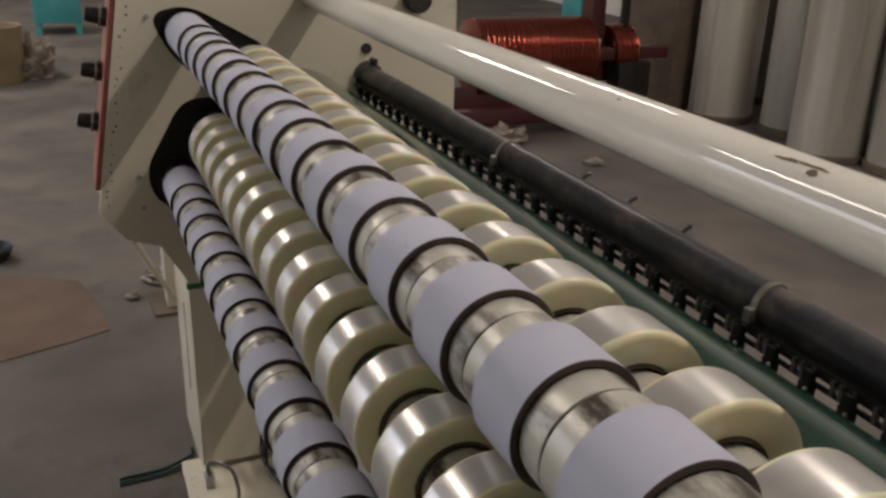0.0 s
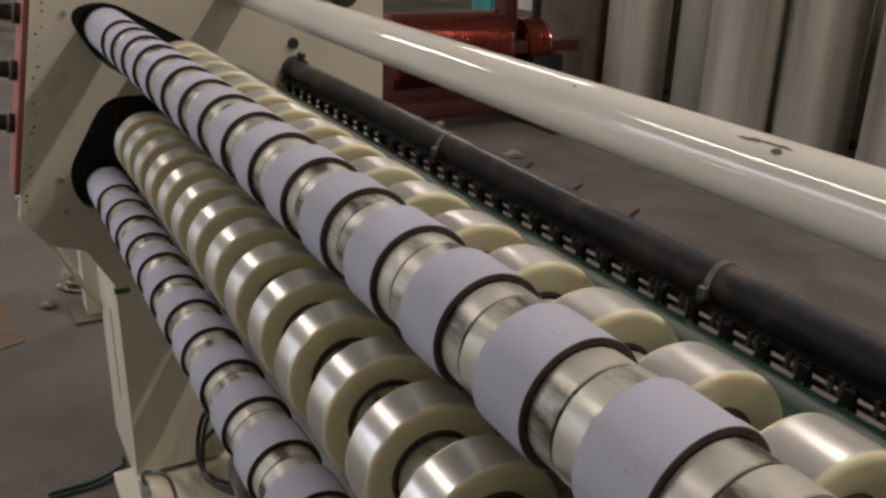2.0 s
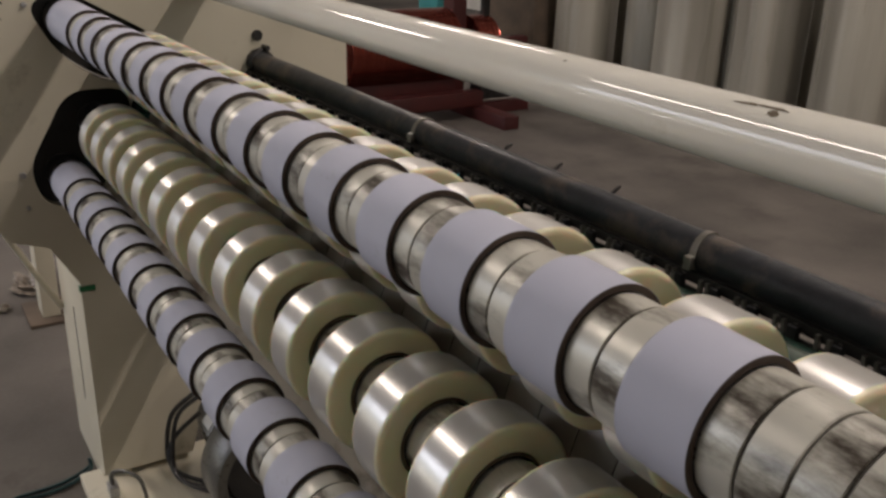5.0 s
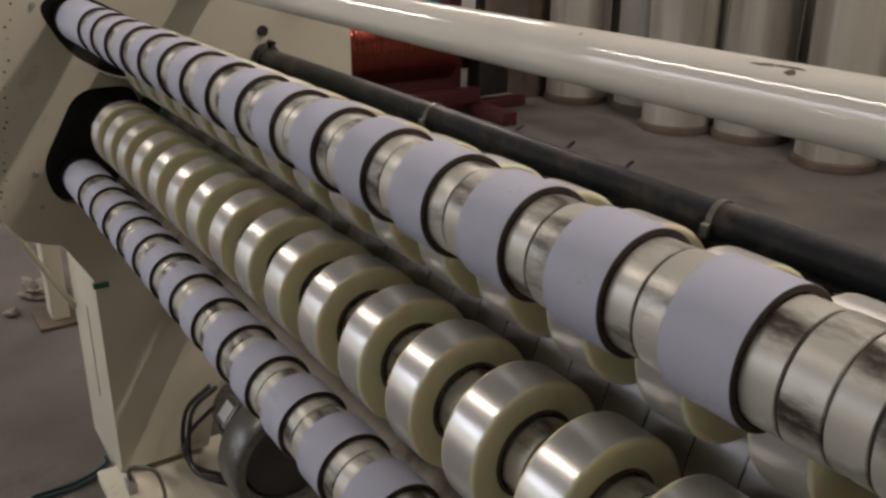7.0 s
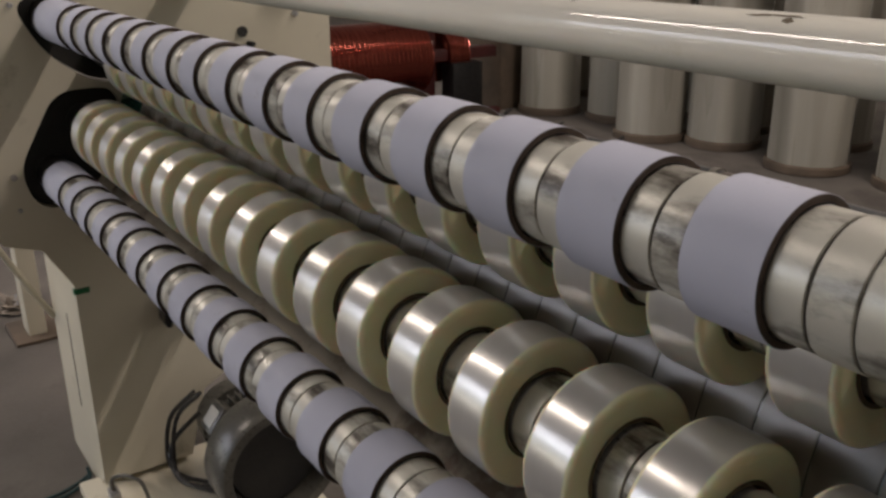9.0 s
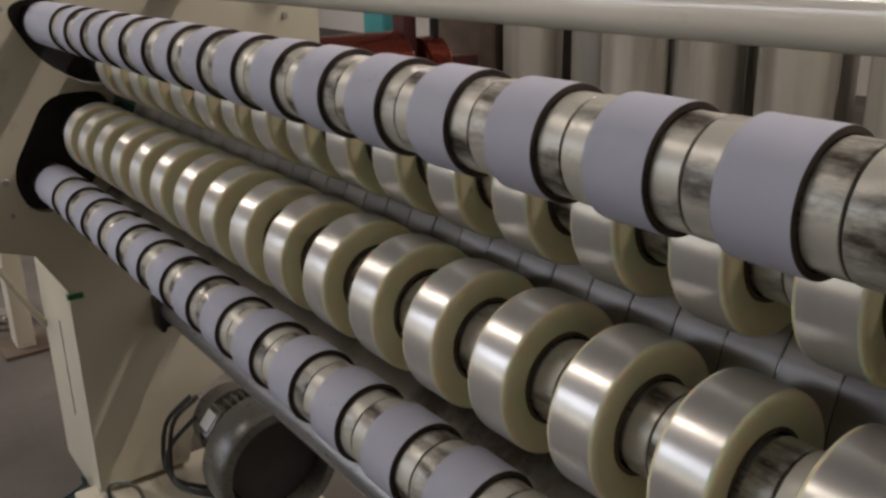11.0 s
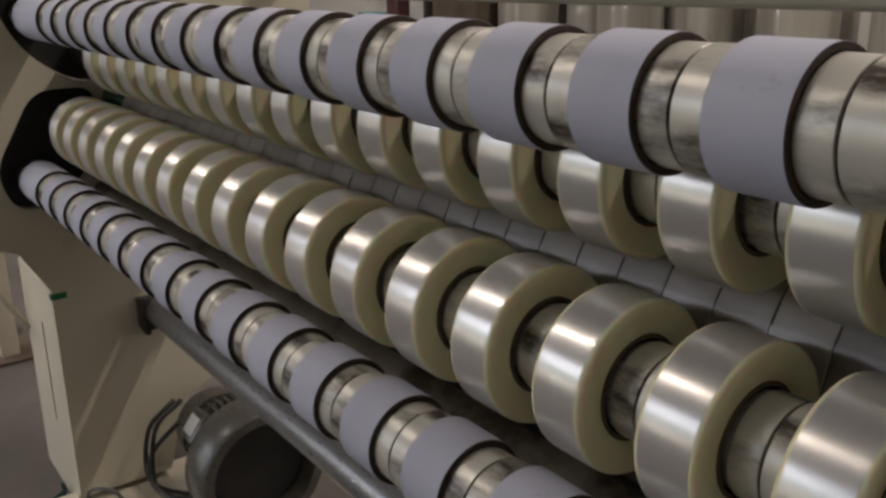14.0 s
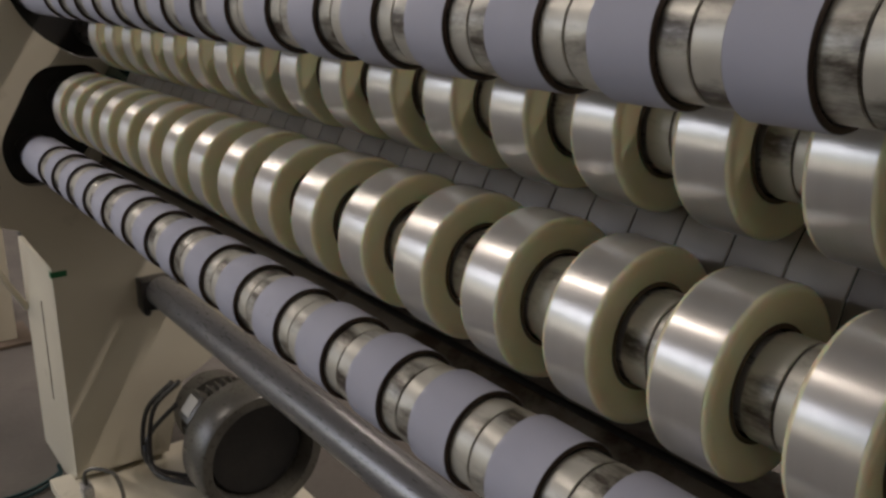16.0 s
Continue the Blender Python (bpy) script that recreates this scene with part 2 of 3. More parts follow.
def plate(outline, holes, x0, x1):
    """A plate in the y-z plane between x0 and x1, with holes through it."""
    bm = bmesh.new()
    edges = []
    for loop in [outline, *holes]:
        vs = [bm.verts.new((x1, y, z)) for y, z in loop]
        edges += [bm.edges.new((vs[i], vs[(i + 1) % len(vs)])) for i in range(len(vs))]
    bmesh.ops.triangle_fill(bm, use_beauty=True, edges=edges, normal=(1, 0, 0))
    r = bmesh.ops.extrude_face_region(bm, geom=bm.faces[:])
    bmesh.ops.translate(bm, verts=[v for v in r["geom"] if isinstance(v, bmesh.types.BMVert)], vec=(x0 - x1, 0, 0))
    bmesh.ops.recalc_face_normals(bm, faces=bm.faces[:])
    return bm


def rounded(points, r, n=6):
    """A polygon with rounded corners."""
    out = []
    for i, p in enumerate(points):
        p = Vector(p)
        a, b = Vector(points[i - 1]) - p, Vector(points[(i + 1) % len(points)]) - p
        rr = min(r, a.length * 0.49, b.length * 0.49)
        a, b = p + a.normalized() * rr, p + b.normalized() * rr
        for k in range(n + 1):
            t = k / n
            q = a * (1 - t) ** 2 + p * 2 * t * (1 - t) + b * t * t
            out.append((q.x, q.y))
    return out


def thing(name, label, category, group="", m=None):
    ob = new(name)
    if m is not None:
        ob.matrix_basis = m
    return tagged(ob, label, category, group)


# ---- the hall ----
HX0, HX1, HY0, HY1, HH = -13.0, 8.0, -7.0, 7.0, 5.0
bm = bmesh.new()
bmesh.ops.create_grid(bm, x_segments=1, y_segments=1, size=0.5, matrix=Matrix.LocRotScale(((HX0 + HX1) / 2, 0, 0), None, (HX1 - HX0, HY1 - HY0, 1)))
tagged(part("floor", bm, M_CONCRETE), "worn grey concrete workshop floor with dark stains", "floor", kind="structure")
tagged(part("wall_north", box(HX0, HX1, HY1, HY1 + 0.2, 0, HH), M_WALL), "plain plastered workshop wall", "wall", kind="structure")
tagged(part("wall_west", box(HX0 - 0.2, HX0, HY0, HY1, 0, HH), M_WALL), "plain plastered workshop wall", "wall", kind="structure")
bm = box(HX0, -9.0, HY0 - 0.2, HY0, 0, HH)
box(1.1, HX1, HY0 - 0.2, HY0, 0, HH, bm=bm)
box(-9.0, 1.1, HY0 - 0.2, HY0, 4.1, HH, bm=bm)
tagged(part("wall_south", bm, M_WALL), "plastered workshop wall with a wide open doorway", "wall", kind="structure")
# the opening is added to go with the fill lamp at this end
bm = box(HX1, HX1 + 0.2, HY0, 0.0, 0, HH)
box(HX1, HX1 + 0.2, 3.8, HY1, 0, HH, bm=bm)
box(HX1, HX1 + 0.2, 0.0, 3.8, 4.0, HH, bm=bm)
tagged(part("wall_east", bm, M_WALL), "plastered workshop wall with an added opening for the fill light", "wall", kind="structure")
tagged(part("ceiling", box(HX0, HX1, HY0, HY1, HH, HH + 0.1), M_CEIL), "grey sheet workshop roof", "ceiling", kind="structure")

# ---- slitting machine: shafts, rolls and cores ----
ZA = 1.18
PITCH, COUNT, WIDE, CORE_WIDE = 0.1024, 20, 0.0520, 0.0520
A_AX, B_AX = (0.0, ZA), (0.0447, ZA - 0.2247)
C_AX, D_AX = (0.1137, ZA - 0.0768), (-0.0347, ZA - 0.3323)
A_X, B_X, C_X, D_X = 0.2517, 0.2027, 0.2538, 0.2042
R_CORE, R_ROLL, R_SHAFT = 0.0443, 0.0709, 0.0388
SPIN = []


def winding_shaft(label, axis, first, filled):
    """An expanding shaft with two spacer rings in each gap; first: the right end of the first core; past the filled places the rings go on."""
    ob = thing("winding_shaft", label, "machine shaft", "winding shafts", pose(0, *axis))
    part("shaft", rod(-0.05, 2.33, 0.0365, 40), M_STEEL, ob)
    q = R_SHAFT
    a = part("spacer_ring", lathe([(0, 0.0366), (0, q - 0.0006), (0.0008, q), (0.0222, q), (0.0228, q - 0.0006), (0.0228, 0.0366)], 48), M_SHAFT, ob, m=pose(first + 0.0005, 0, 0))
    b = part("spacer_ring", lathe([(0, 0.0366), (0, q - 0.0002), (0.0008, q + 0.0006), (0.0242, q + 0.0006), (0.0250, q), (0.0250, 0.0366)], 48), M_SHAFT, ob, m=pose(first + 0.0255, 0, 0))
    c = part("groove_ring", lathe([(0, 0.0366), (0, 0.0374), (0.0022, 0.0374), (0.0022, 0.0366)], 48), M_SEAM, ob, m=pose(first + 0.0233, 0, 0))
    for i in range(1, COUNT):
        for o, dx, k in ((a, 0.0005, 0), (b, 0.0255, 1), (c, 0.0233, 2)):
            share(o.name.split(".")[0], o.data, ob, pose(first + dx + i * PITCH, 0, 0, (i * 137 + k * 61) % 360))
            if i >= filled:
                share(o.name.split(".")[0], o.data, ob, pose(first + dx + (i - 0.5) * PITCH, 0, 0, (i * 83 + k * 40) % 360))
    part("shaft_sleeve", lathe([(-0.02, 0.0366), (-0.02, R_SHAFT), (first - WIDE, R_SHAFT), (first - WIDE, 0.0366)], 40), M_KNOB, ob, "black sleeve")
    SPIN.append((ob, (0, *axis), 0.0))
    return ob


def paper_core(axis, first, label, long_first, filled):
    made = None
    for i in range(filled):
        x = first + i * PITCH
        w = CORE_WIDE + (long_first if i == 0 else 0)
        if made is None or i == 1:
            ob = thing("paper_core", label, "cardboard core", "empty cores on a shaft", pose(x, *axis))
            part("tube", lathe([(-w + 0.0004, 0.0405), (-w + 0.0004, R_CORE), (-w + 0.0020, R_CORE), (-0.0020, R_CORE), (-0.0004, R_CORE), (-0.0004, 0.0405)], 72), M_CORE, ob)
            for e, x0 in ((0.0008, -0.0006), (-0.0008, -w + 0.0006)):
                part("cut_edge", lathe([(x0, 0.0396), (x0, R_CORE - 0.0002), (x0 + e, R_CORE - 0.0005), (x0 + e, 0.0396)], 72), M_CORE_EDGE, ob, "dark brown cut edge")
            made = ob
        else:
            ob = copy_thing(made, pose(x, *axis))
        SPIN.append((ob, (x, *axis), (i * 47) % 360))


def tape_roll(axis, first, label, filled):
    w, made = WIDE, None
    for i in range(filled):
        x = first + i * PITCH
        if made is None:
            ob = thing("film_roll", label, "film roll", "slit film rolls on a shaft", pose(x, *axis))
            e, q, h = 0.0050, R_ROLL, 0.0432
            part("wound_film", lathe([(-w + e, q - 0.007), (-w + e, q - 0.0001), (-w + e + 0.0012, q), (-e - 0.0012, q), (-e, q - 0.0001), (-e, q - 0.007)], 96), M_FILM, ob)
            for d, x0 in ((1, 0.0), (-1, -w)):
                side = [(x0 - 0.007 * d, h), (x0 - 0.007 * d, q - 0.0005), (x0 - e * d, q - 0.0003), (x0 - e * 0.62 * d, q - e * 0.10), (x0 - e * 0.30 * d, q - e * 0.32),
                        (x0 - e * 0.08 * d, q - e * 0.66), (x0, q - e), (x0, q - e - 0.0020), (x0 - 0.0006 * d, 0.060), (x0 - 0.0020 * d, 0.051), (x0 - 0.0040 * d, h)]
                part("side_face", lathe(side, 96), M_FILM_END, ob, "smooth yellowish side")
            part("core", lathe([(-w + 0.0034, 0.0397), (-w + 0.0034, h - 0.0002), (-0.0034, h - 0.0002), (-0.0040, 0.042), (-0.0034, 0.0397)], 56), M_ROLLCORE, ob, "dark card core")
            made = ob
        else:
            ob = copy_thing(made, pose(x, *axis))
        SPIN.append((ob, (x, *axis), (i * 83) % 360))


winding_shaft("upper front winding shaft with worn steel spacer rings", A_AX, A_X, 16)
winding_shaft("upper rear winding shaft carrying slit film rolls", C_AX, C_X, 17)
winding_shaft("lower rear winding shaft carrying slit film rolls", B_AX, B_X, 18)
winding_shaft("lower front winding shaft with worn steel spacer rings", D_AX, D_X, 18)
paper_core(A_AX, A_X, "empty white card core on the upper winding shaft", 0.14, 16)
paper_core(D_AX, D_X, "empty white card core on the lower winding shaft", 0.08, 18)
tape_roll(C_AX, C_X, "clear film roll with yellowish sides, on the upper shaft", 17)
tape_roll(B_AX, B_X, "clear film roll with yellowish sides, on the lower shaft", 18)

# winding drum behind the rolls, with the slit strips lying on it
DRUM_AX, R_DRUM = (0.250, ZA - 0.2315), 0.137
drum = thing("winding_drum", "dark green rubber winding drum covered by clear film strips", "roller", m=pose(0, *DRUM_AX))
part("drum", rod(0.0, 2.33, R_DRUM, 96, 0.004), M_DRUM, drum)


def strip_mesh(start):
    """A strip of film on the drum, from its roll down to the drum's underside."""
    bm = bmesh.new()
    a0, a1, n, w = radians(start), radians(255), 26, 0.0502
    rows = []
    for k in range(n + 1):
        a = a0 + (a1 - a0) * k / n
        rows.append([bm.verts.new((x, r * math.cos(a), r * math.sin(a))) for x, r in
                     ((0, R_DRUM + 0.0003), (0.001, R_DRUM + 0.0011), (w - 0.001, R_DRUM + 0.0011), (w, R_DRUM + 0.0003))])
    for p, q in zip(rows, rows[1:]):
        for j in range(3):
            bm.faces.new((p[j], q[j], q[j + 1], p[j + 1]))
    bmesh.ops.recalc_face_normals(bm, faces=bm.faces[:])
    return bm


for start, x0 in ((131, C_X), (133, B_X)):
    strip = part("film_strip", strip_mesh(start), M_STRIP, drum, m=pose(x0 - WIDE + 0.0005, 0, 0))
    for i in range(1, 18):
        share("film_strip", strip.data, drum, pose(x0 - WIDE + 0.0005 + i * PITCH, 0, 0))

bm = bmesh.new()
sheet = [(0.200, -0.384), (0.150, -0.3735), (0.105, -0.361), (0.090, -0.372), (0.050, -0.415), (0.030, -0.440)]
rows = [[bm.verts.new((x, y, ZA + z)) for y, z in sheet] for x in (0.0, 2.34)]
low = [[bm.verts.new((x, y + 0.003, ZA + z - 0.004)) for y, z in sheet] for x in (0.0, 2.34)]
for p in (rows, low):
    for k in range(len(sheet) - 1):
        bm.faces.new((p[0][k], p[1][k], p[1][k + 1], p[0][k + 1]))
for k in (0, -1):
    bm.faces.new((rows[0][k], rows[1][k], low[1][k], low[0][k]))
bmesh.ops.recalc_face_normals(bm, faces=bm.faces[:])
cover_sheet = tagged(part("cover_sheet", bm, M_SHEET), "bent grey steel cover sheet under the film rolls", "cover sheet")
# black tube draws the dark gap line along the sheet's upper edge
part("gap_line", tube_path([(0.001, 0.103, ZA - 0.358), (2.338, 0.103, ZA - 0.358)], 0.004, 8), M_BLACKHOLE, cover_sheet, "black line for the dark gap at the sheet edge")
tagged(part("lower_crossbeam", box(0.0, 2.34, 0.13, 0.24, ZA - 0.45, ZA - 0.41, 0.004), M_SHEET), "grey steel cross beam under the winding drum", "beam")

# ---- machine frame ----
frame_thing = thing("machine_side_frame", "cream painted steel side frame with dark slots and a pedestal", "machine frame")
front = [(-0.082, 0.36), (-0.216, -0.405), (-0.164, -0.475), (-0.090, -0.500), (-0.0352, -0.598), (-0.0352, -1.13), (0.19, -1.13), (0.24, -0.95), (0.654, -0.72), (0.654, 0.36)]
slot_up = rounded([(-0.075, 0.035), (0.01, 0.055), (0.19, -0.045), (0.19, -0.13), (0.085, -0.150), (-0.02, -0.075)], 0.05)
slot_lo = rounded([(-0.015, -0.152), (0.115, -0.152), (0.135, -0.27), (0.03, -0.402), (-0.080, -0.409), (-0.110, -0.316)], 0.045)
part("side_plate", plate([(y, z + ZA) for y, z in front], [[(y, z + ZA) for y, z in slot_up], [(y, z + ZA) for y, z in slot_lo]], -0.03, 0.0), M_CREAM, frame_thing, smooth=False)
# black sheets stand in for the shade inside each slot
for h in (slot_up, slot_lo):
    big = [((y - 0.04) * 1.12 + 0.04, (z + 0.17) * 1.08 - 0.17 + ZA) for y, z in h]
    part("slot_dark_sheet", plate(big, [], -0.045, -0.031), M_BLACKHOLE, frame_thing, "black sheet that gives the slot its dark depth", smooth=False)
part("pedestal", box(-0.335, -0.0305, -0.035, 0.19, 0.0, ZA - 0.600, 0.004), M_CREAM, frame_thing)
part("base_plate", box(-0.07, 0.34, -0.085, 0.36, 0.0, 0.03, 0.004), M_CREAM, frame_thing)
part("pedestal_scratch", box(-0.151, -0.147, -0.0365, -0.0340, ZA - 0.98, ZA - 0.72), M_RUST, frame_thing, "long rusty scratch")
part("tape_marker", box(-0.012, 0.0035, -0.0385, -0.004, ZA - 0.619, ZA - 0.606), M_TAPE, frame_thing, "strip of green tape")


def on_front(z, off=0.0):
    """y on the frame's sloping front edge at the height z."""
    return -0.082 - (0.36 - z) * (0.134 / 0.765) - off


tilt = math.degrees(math.atan(0.134 / 0.765))
panel = part("control_panel", box(-0.15, -0.012, -0.012, 0.0, -0.36, 0.39, 0.003), M_RED, frame_thing, "red control panel on the sloping front",
             m=pose(0, on_front(0.0), ZA, -tilt))
for i, z in enumerate((0.02, -0.10, -0.215)):
    k = part("knob", lathe([(-0.045, 0.0005), (-0.045, 0.014), (-0.040, 0.017), (-0.012, 0.018), (-0.010, 0.022), (0.0, 0.022), (0.0, 0.0005)], 20, "y", closed=False),
             M_KNOB, panel, "black knob", m=pose(-0.075, -0.012, z))
    part("knob_ring", lathe([(-0.016, 0.0185), (-0.016, 0.024), (-0.012, 0.025), (-0.012, 0.0185)], 20, "y"), M_CLAMP, k, "bright ring")
for y, z, r in ((-0.122, -0.326, 0.007), (0.421, -0.055, 0.013), (-0.075, 0.03, 0.006), (0.56, -0.02, 0.008), (-0.12, -0.40, 0.005)):
    part("bolt", rod(-0.004, 0.006, r, 12, 0.001), M_KNOB if r > 0.01 else M_STEEL, frame_thing, m=pose(0, y, z + ZA))
random.seed(5)
for i in range(22):
    z = 0.05 - i * 0.021 + random.uniform(-0.006, 0.006)
    part("rivet", rod(-0.001, 0.0012, random.uniform(0.0014, 0.003), 8, 0.0004), M_SEAM, frame_thing, m=pose(0, on_front(z, -0.012 - random.uniform(0, 0.012)), z + ZA))
bm = rod(-0.002, 0.03, 0.034, 24, 0.004)
part("bearing_housing", bm, M_KNOB, frame_thing, "black bearing housing", m=pose(0, 0.545, 0.06 + ZA))
end = thing("machine_end_frame", "cream painted steel end frame of the machine", "machine frame")
part("side_plate", plate([(y, min(z, 0.13) + ZA) for y, z in front], [], 2.34, 2.37), M_CREAM, end, smooth=False)
part("pedestal", box(2.371, 2.6, -0.045, 0.19, 0.0, ZA - 0.587, 0.004), M_CREAM, end)

# cream pipe above the rolls
PIPE0, PIPE1 = Vector((0.0, 0.2938, ZA + 0.0682)), Vector((2.34, 0.250, ZA + 0.0811))
pl = (PIPE1 - PIPE0).length
PIPE_M = Matrix.Translation(PIPE0) @ (PIPE1 - PIPE0).to_track_quat("X", "Z").to_matrix().to_4x4()
pipe = thing("guide_pipe", "glossy cream painted pipe with a chipped patch", "pipe", m=PIPE_M)
part("pipe_tube", rod(0.0, pl, 0.0307, 64, 0.002), M_PIPE, pipe)
random.seed(11)


def chip(parent, x, ang, sx, sa, r):
    """A ragged chip in the paint, curved round the pipe."""
    bm, n = bmesh.new(), 16
    c = bm.verts.new((x, r * math.cos(ang), r * math.sin(ang)))
    ring = []
    for i in range(n):
        t = 2 * math.pi * i / n
        k = random.uniform(0.45, 1.1)
        a = ang + sa * k * math.sin(t)
        ring.append(bm.verts.new((x + sx * k * math.cos(t), r * math.cos(a), r * math.sin(a))))
    for i in range(n):
        bm.faces.new((c, ring[i], ring[(i + 1) % n]))
    bmesh.ops.recalc_face_normals(bm, faces=bm.faces[:])
    part("paint_chip", bm, M_RUST, parent, "bare rusty chip")


for x, a, sx, sa in ((1.578, 112, 0.026, 0.07), (1.585, 124, 0.007, 0.16), (1.555, 116, 0.016, 0.06), (1.32, 120, 0.003, 0.06), (0.03, 120, 0.02, 0.3), (0.06, 150, 0.006, 0.5),
                     (1.83, 150, 0.003, 0.06)):
    chip(pipe, x, radians(a), sx, sa, 0.0310)

# black roller with pipe clamps and the row of knife holders under it
bar = thing("knife_bar", "black rubber covered bar with steel pipe clamps", "machine bar", m=pose(0, 0.424, ZA - 0.118))
part("bar_tube", rod(0.0, 2.34, 0.0245, 40, 0.003), M_BLACKBAR, bar)
for x in (0.764, 1.393, 2.02):
    c = part("pipe_clamp", lathe([(-0.004, 0.0248), (-0.004, 0.0268), (0.004, 0.0268), (0.004, 0.0248)], 40), M_CLAMP, bar, "steel pipe clamp", m=pose(x, 0, 0, 0, 0, 6))
    part("clamp_screw", box(-0.005, 0.005, -0.035, -0.026, -0.012, 0.004, 0.001), M_CLAMP, c)
for x in (0.98, 1.10, 1.22):
    part("bar_hook", tube_path([(x, 0.010, 0.020), (x, 0.016, 0.0255), (x - 0.004, 0.026, 0.027)], 0.003, 6), M_KNOB, bar)
part("end_flange", lathe([(0.0, 0.02), (0.0, 0.034), (0.014, 0.034), (0.018, 0.026), (0.018, 0.02)], 12), M_KNOB, bar, "black flange")
part("end_bolt", rod(0, 0.03, 0.006, 8, 0.001), M_KNOB, bar, m=pose(0, 0.012, 0.036))
part("end_bolt", rod(0, 0.05, 0.006, 8, 0.001), M_KNOB, bar, m=pose(0, -0.03, -0.022))

rack = thing("knife_rack", "black bar with a row of slitting knife holders", "knife holder", m=pose(0, 0.392, ZA - 0.154))
part("upper_rail", box(0.0, 2.34, 0.004, 0.012, 0.009, 0.022, 0.001), M_BLACKHOLE, rack)
part("middle_rail", box(0.0, 2.34, 0.000, 0.006, 0.000, 0.004, 0.001), M_BLACKHOLE, rack)
part("lower_rail", box(0.0, 2.34, 0.000, 0.006, -0.036, -0.032, 0.001), M_BLACKHOLE, rack)
part("support_strip", box(0.0, 2.34, 0.0005, 0.0035, -0.031, -0.020, 0.0008), M_TOOTH, rack, "worn pale steel strip")
t0 = part("comb_tooth", box(-0.0021, 0.0021, -0.001, 0.005, 0.002, 0.018), M_TOOTH, rack, m=pose(0.0353, 0, 0), smooth=False)
for i in range(1, 132):
    share("comb_tooth", t0.data, rack, pose(0.0353 + (i // 3) * PITCH / 2 + (i % 3) * 0.0112, 0, 0, 0, (i * 7) % 11 - 5, 0))
bm = box(-0.009, 0.009, -0.008, 0.0002, -0.034, 0.004, 0.002)
box(-0.004, 0.008, -0.010, -0.001, 0.002, 0.020, 0.002, bm=bm)
box(-0.006, 0.006, -0.022, -0.006, -0.034, -0.006, 0.001, bm=bm)
h0 = part("knife_holder", bm, M_HOLDER, rack, m=pose(0.06, 0, 0))
bm = box(-0.0006, 0.0006, -0.030, -0.020, -0.044, -0.026)
b0 = part("blade", bm, M_HOLDER, h0, "dark blade")
s0 = part("screw", rod(-0.004, 0.0, 0.0024, 8, 0.0006, "y"), M_STEEL, h0, "steel screw", m=pose(0, -0.020, -0.026))
share("screw", s0.data, h0, pose(0.003, -0.0065, -0.001))
for i in range(1, 44):
    h = share("knife_holder", h0.data, rack, pose(0.06 + i * PITCH / 2, 0, 0))
    share("blade", b0.data, h, pose(0, 0, 0))
    share("screw", s0.data, h, pose(0, -0.020, -0.026))
    share("screw", s0.data, h, pose(0.003, -0.0065, -0.001))

# steel guide roller under the lower cores
guide = thing("guide_roller", "grey steel guide roller below the lower shaft", "roller", m=pose(0.0, 0.192, ZA - 0.683))
part("roller_tube", rod(0.045, 2.34, 0.037, 40, 0.003), M_ROLLER, guide)
part("roller_bracket", box(0.0, 0.047, -0.045, 0.045, -0.045, 0.030, 0.004), M_KNOB, guide, "black end bracket")
part("roller_bolt", rod(0, 0.03, 0.008, 8, 0.001), M_KNOB, guide, m=pose(0.0, -0.03, -0.055))

# ---- drive motor ----
motor = thing("drive_motor", "dusty grey electric motor with cooling fins and a pulley cover", "electric motor", m=pose(0.107, 0.278, ZA - 0.992))
part("motor_body", rod(0.02, 0.19, 0.078, 40, 0.006), M_MOTOR, motor)
fin = part("cooling_fin", box(0.05, 0.178, -0.0022, 0.0022, 0.074, 0.100, 0.0005), M_MOTOR, motor, m=pose(0, 0, 0, -60))
for i in range(1, 22):
    share("cooling_fin", fin.data, motor, pose(0, 0, 0, -60 + i * 11.5))
part("fan_cover", lathe([(-0.05, 0.02), (-0.05, 0.07), (-0.03, 0.092), (0.03, 0.096), (0.03, 0.07)], 40, closed=False), M_MOTOR, motor)
tb = part("terminal_box", box(0.06, 0.125, -0.036, 0.036, 0.075, 0.118, 0.006), M_MOTOR, motor, m=pose(0, 0, 0, 52))
part("name_plate", box(0.070, 0.115, -0.022, 0.022, 0.1185, 0.1205, 0.0005), M_LABEL, tb, "pale name plate")
cover = part("pulley_cover", lathe([(0.15, 0.05), (0.15, 0.118), (0.16, 0.138), (0.18, 0.150), (0.27, 0.152), (0.282, 0.144), (0.282, 0.122), (0.21, 0.114), (0.21, 0.02)], 56, closed=False),
             M_MOTOR, motor, "grey rounded cover")
part("pulley", rod(0.212, 0.24, 0.112, 48, 0.004), M_BLACKHOLE, cover, "dark pulley")
part("motor_foot", box(0.04, 0.18, -0.09, 0.09, -0.154, -0.075, 0.004), M_MOTOR, motor)
for k, (dx, dz) in enumerate(((0, 0), (0.05, 0.02), (0.02, -0.05))):
    cab = part("cable", tube_path(bend([(0.0 + dx, -0.10, 0.10 + dz), (-0.05 + dx, -0.15, 0.02 + dz), (-0.04 + dx, -0.17, -0.08), (0.02 + dx, -0.16, -0.105 + dz * 0.2), (0.1 + dx, -0.10, -0.108)]), 0.006, 8), M_KNOB, motor)
tagged(part("motor_base", box(0.0, 0.5, 0.10, 0.40, 0.031, 0.0335), M_CREAM), "cream steel base under the motor", "machine base")

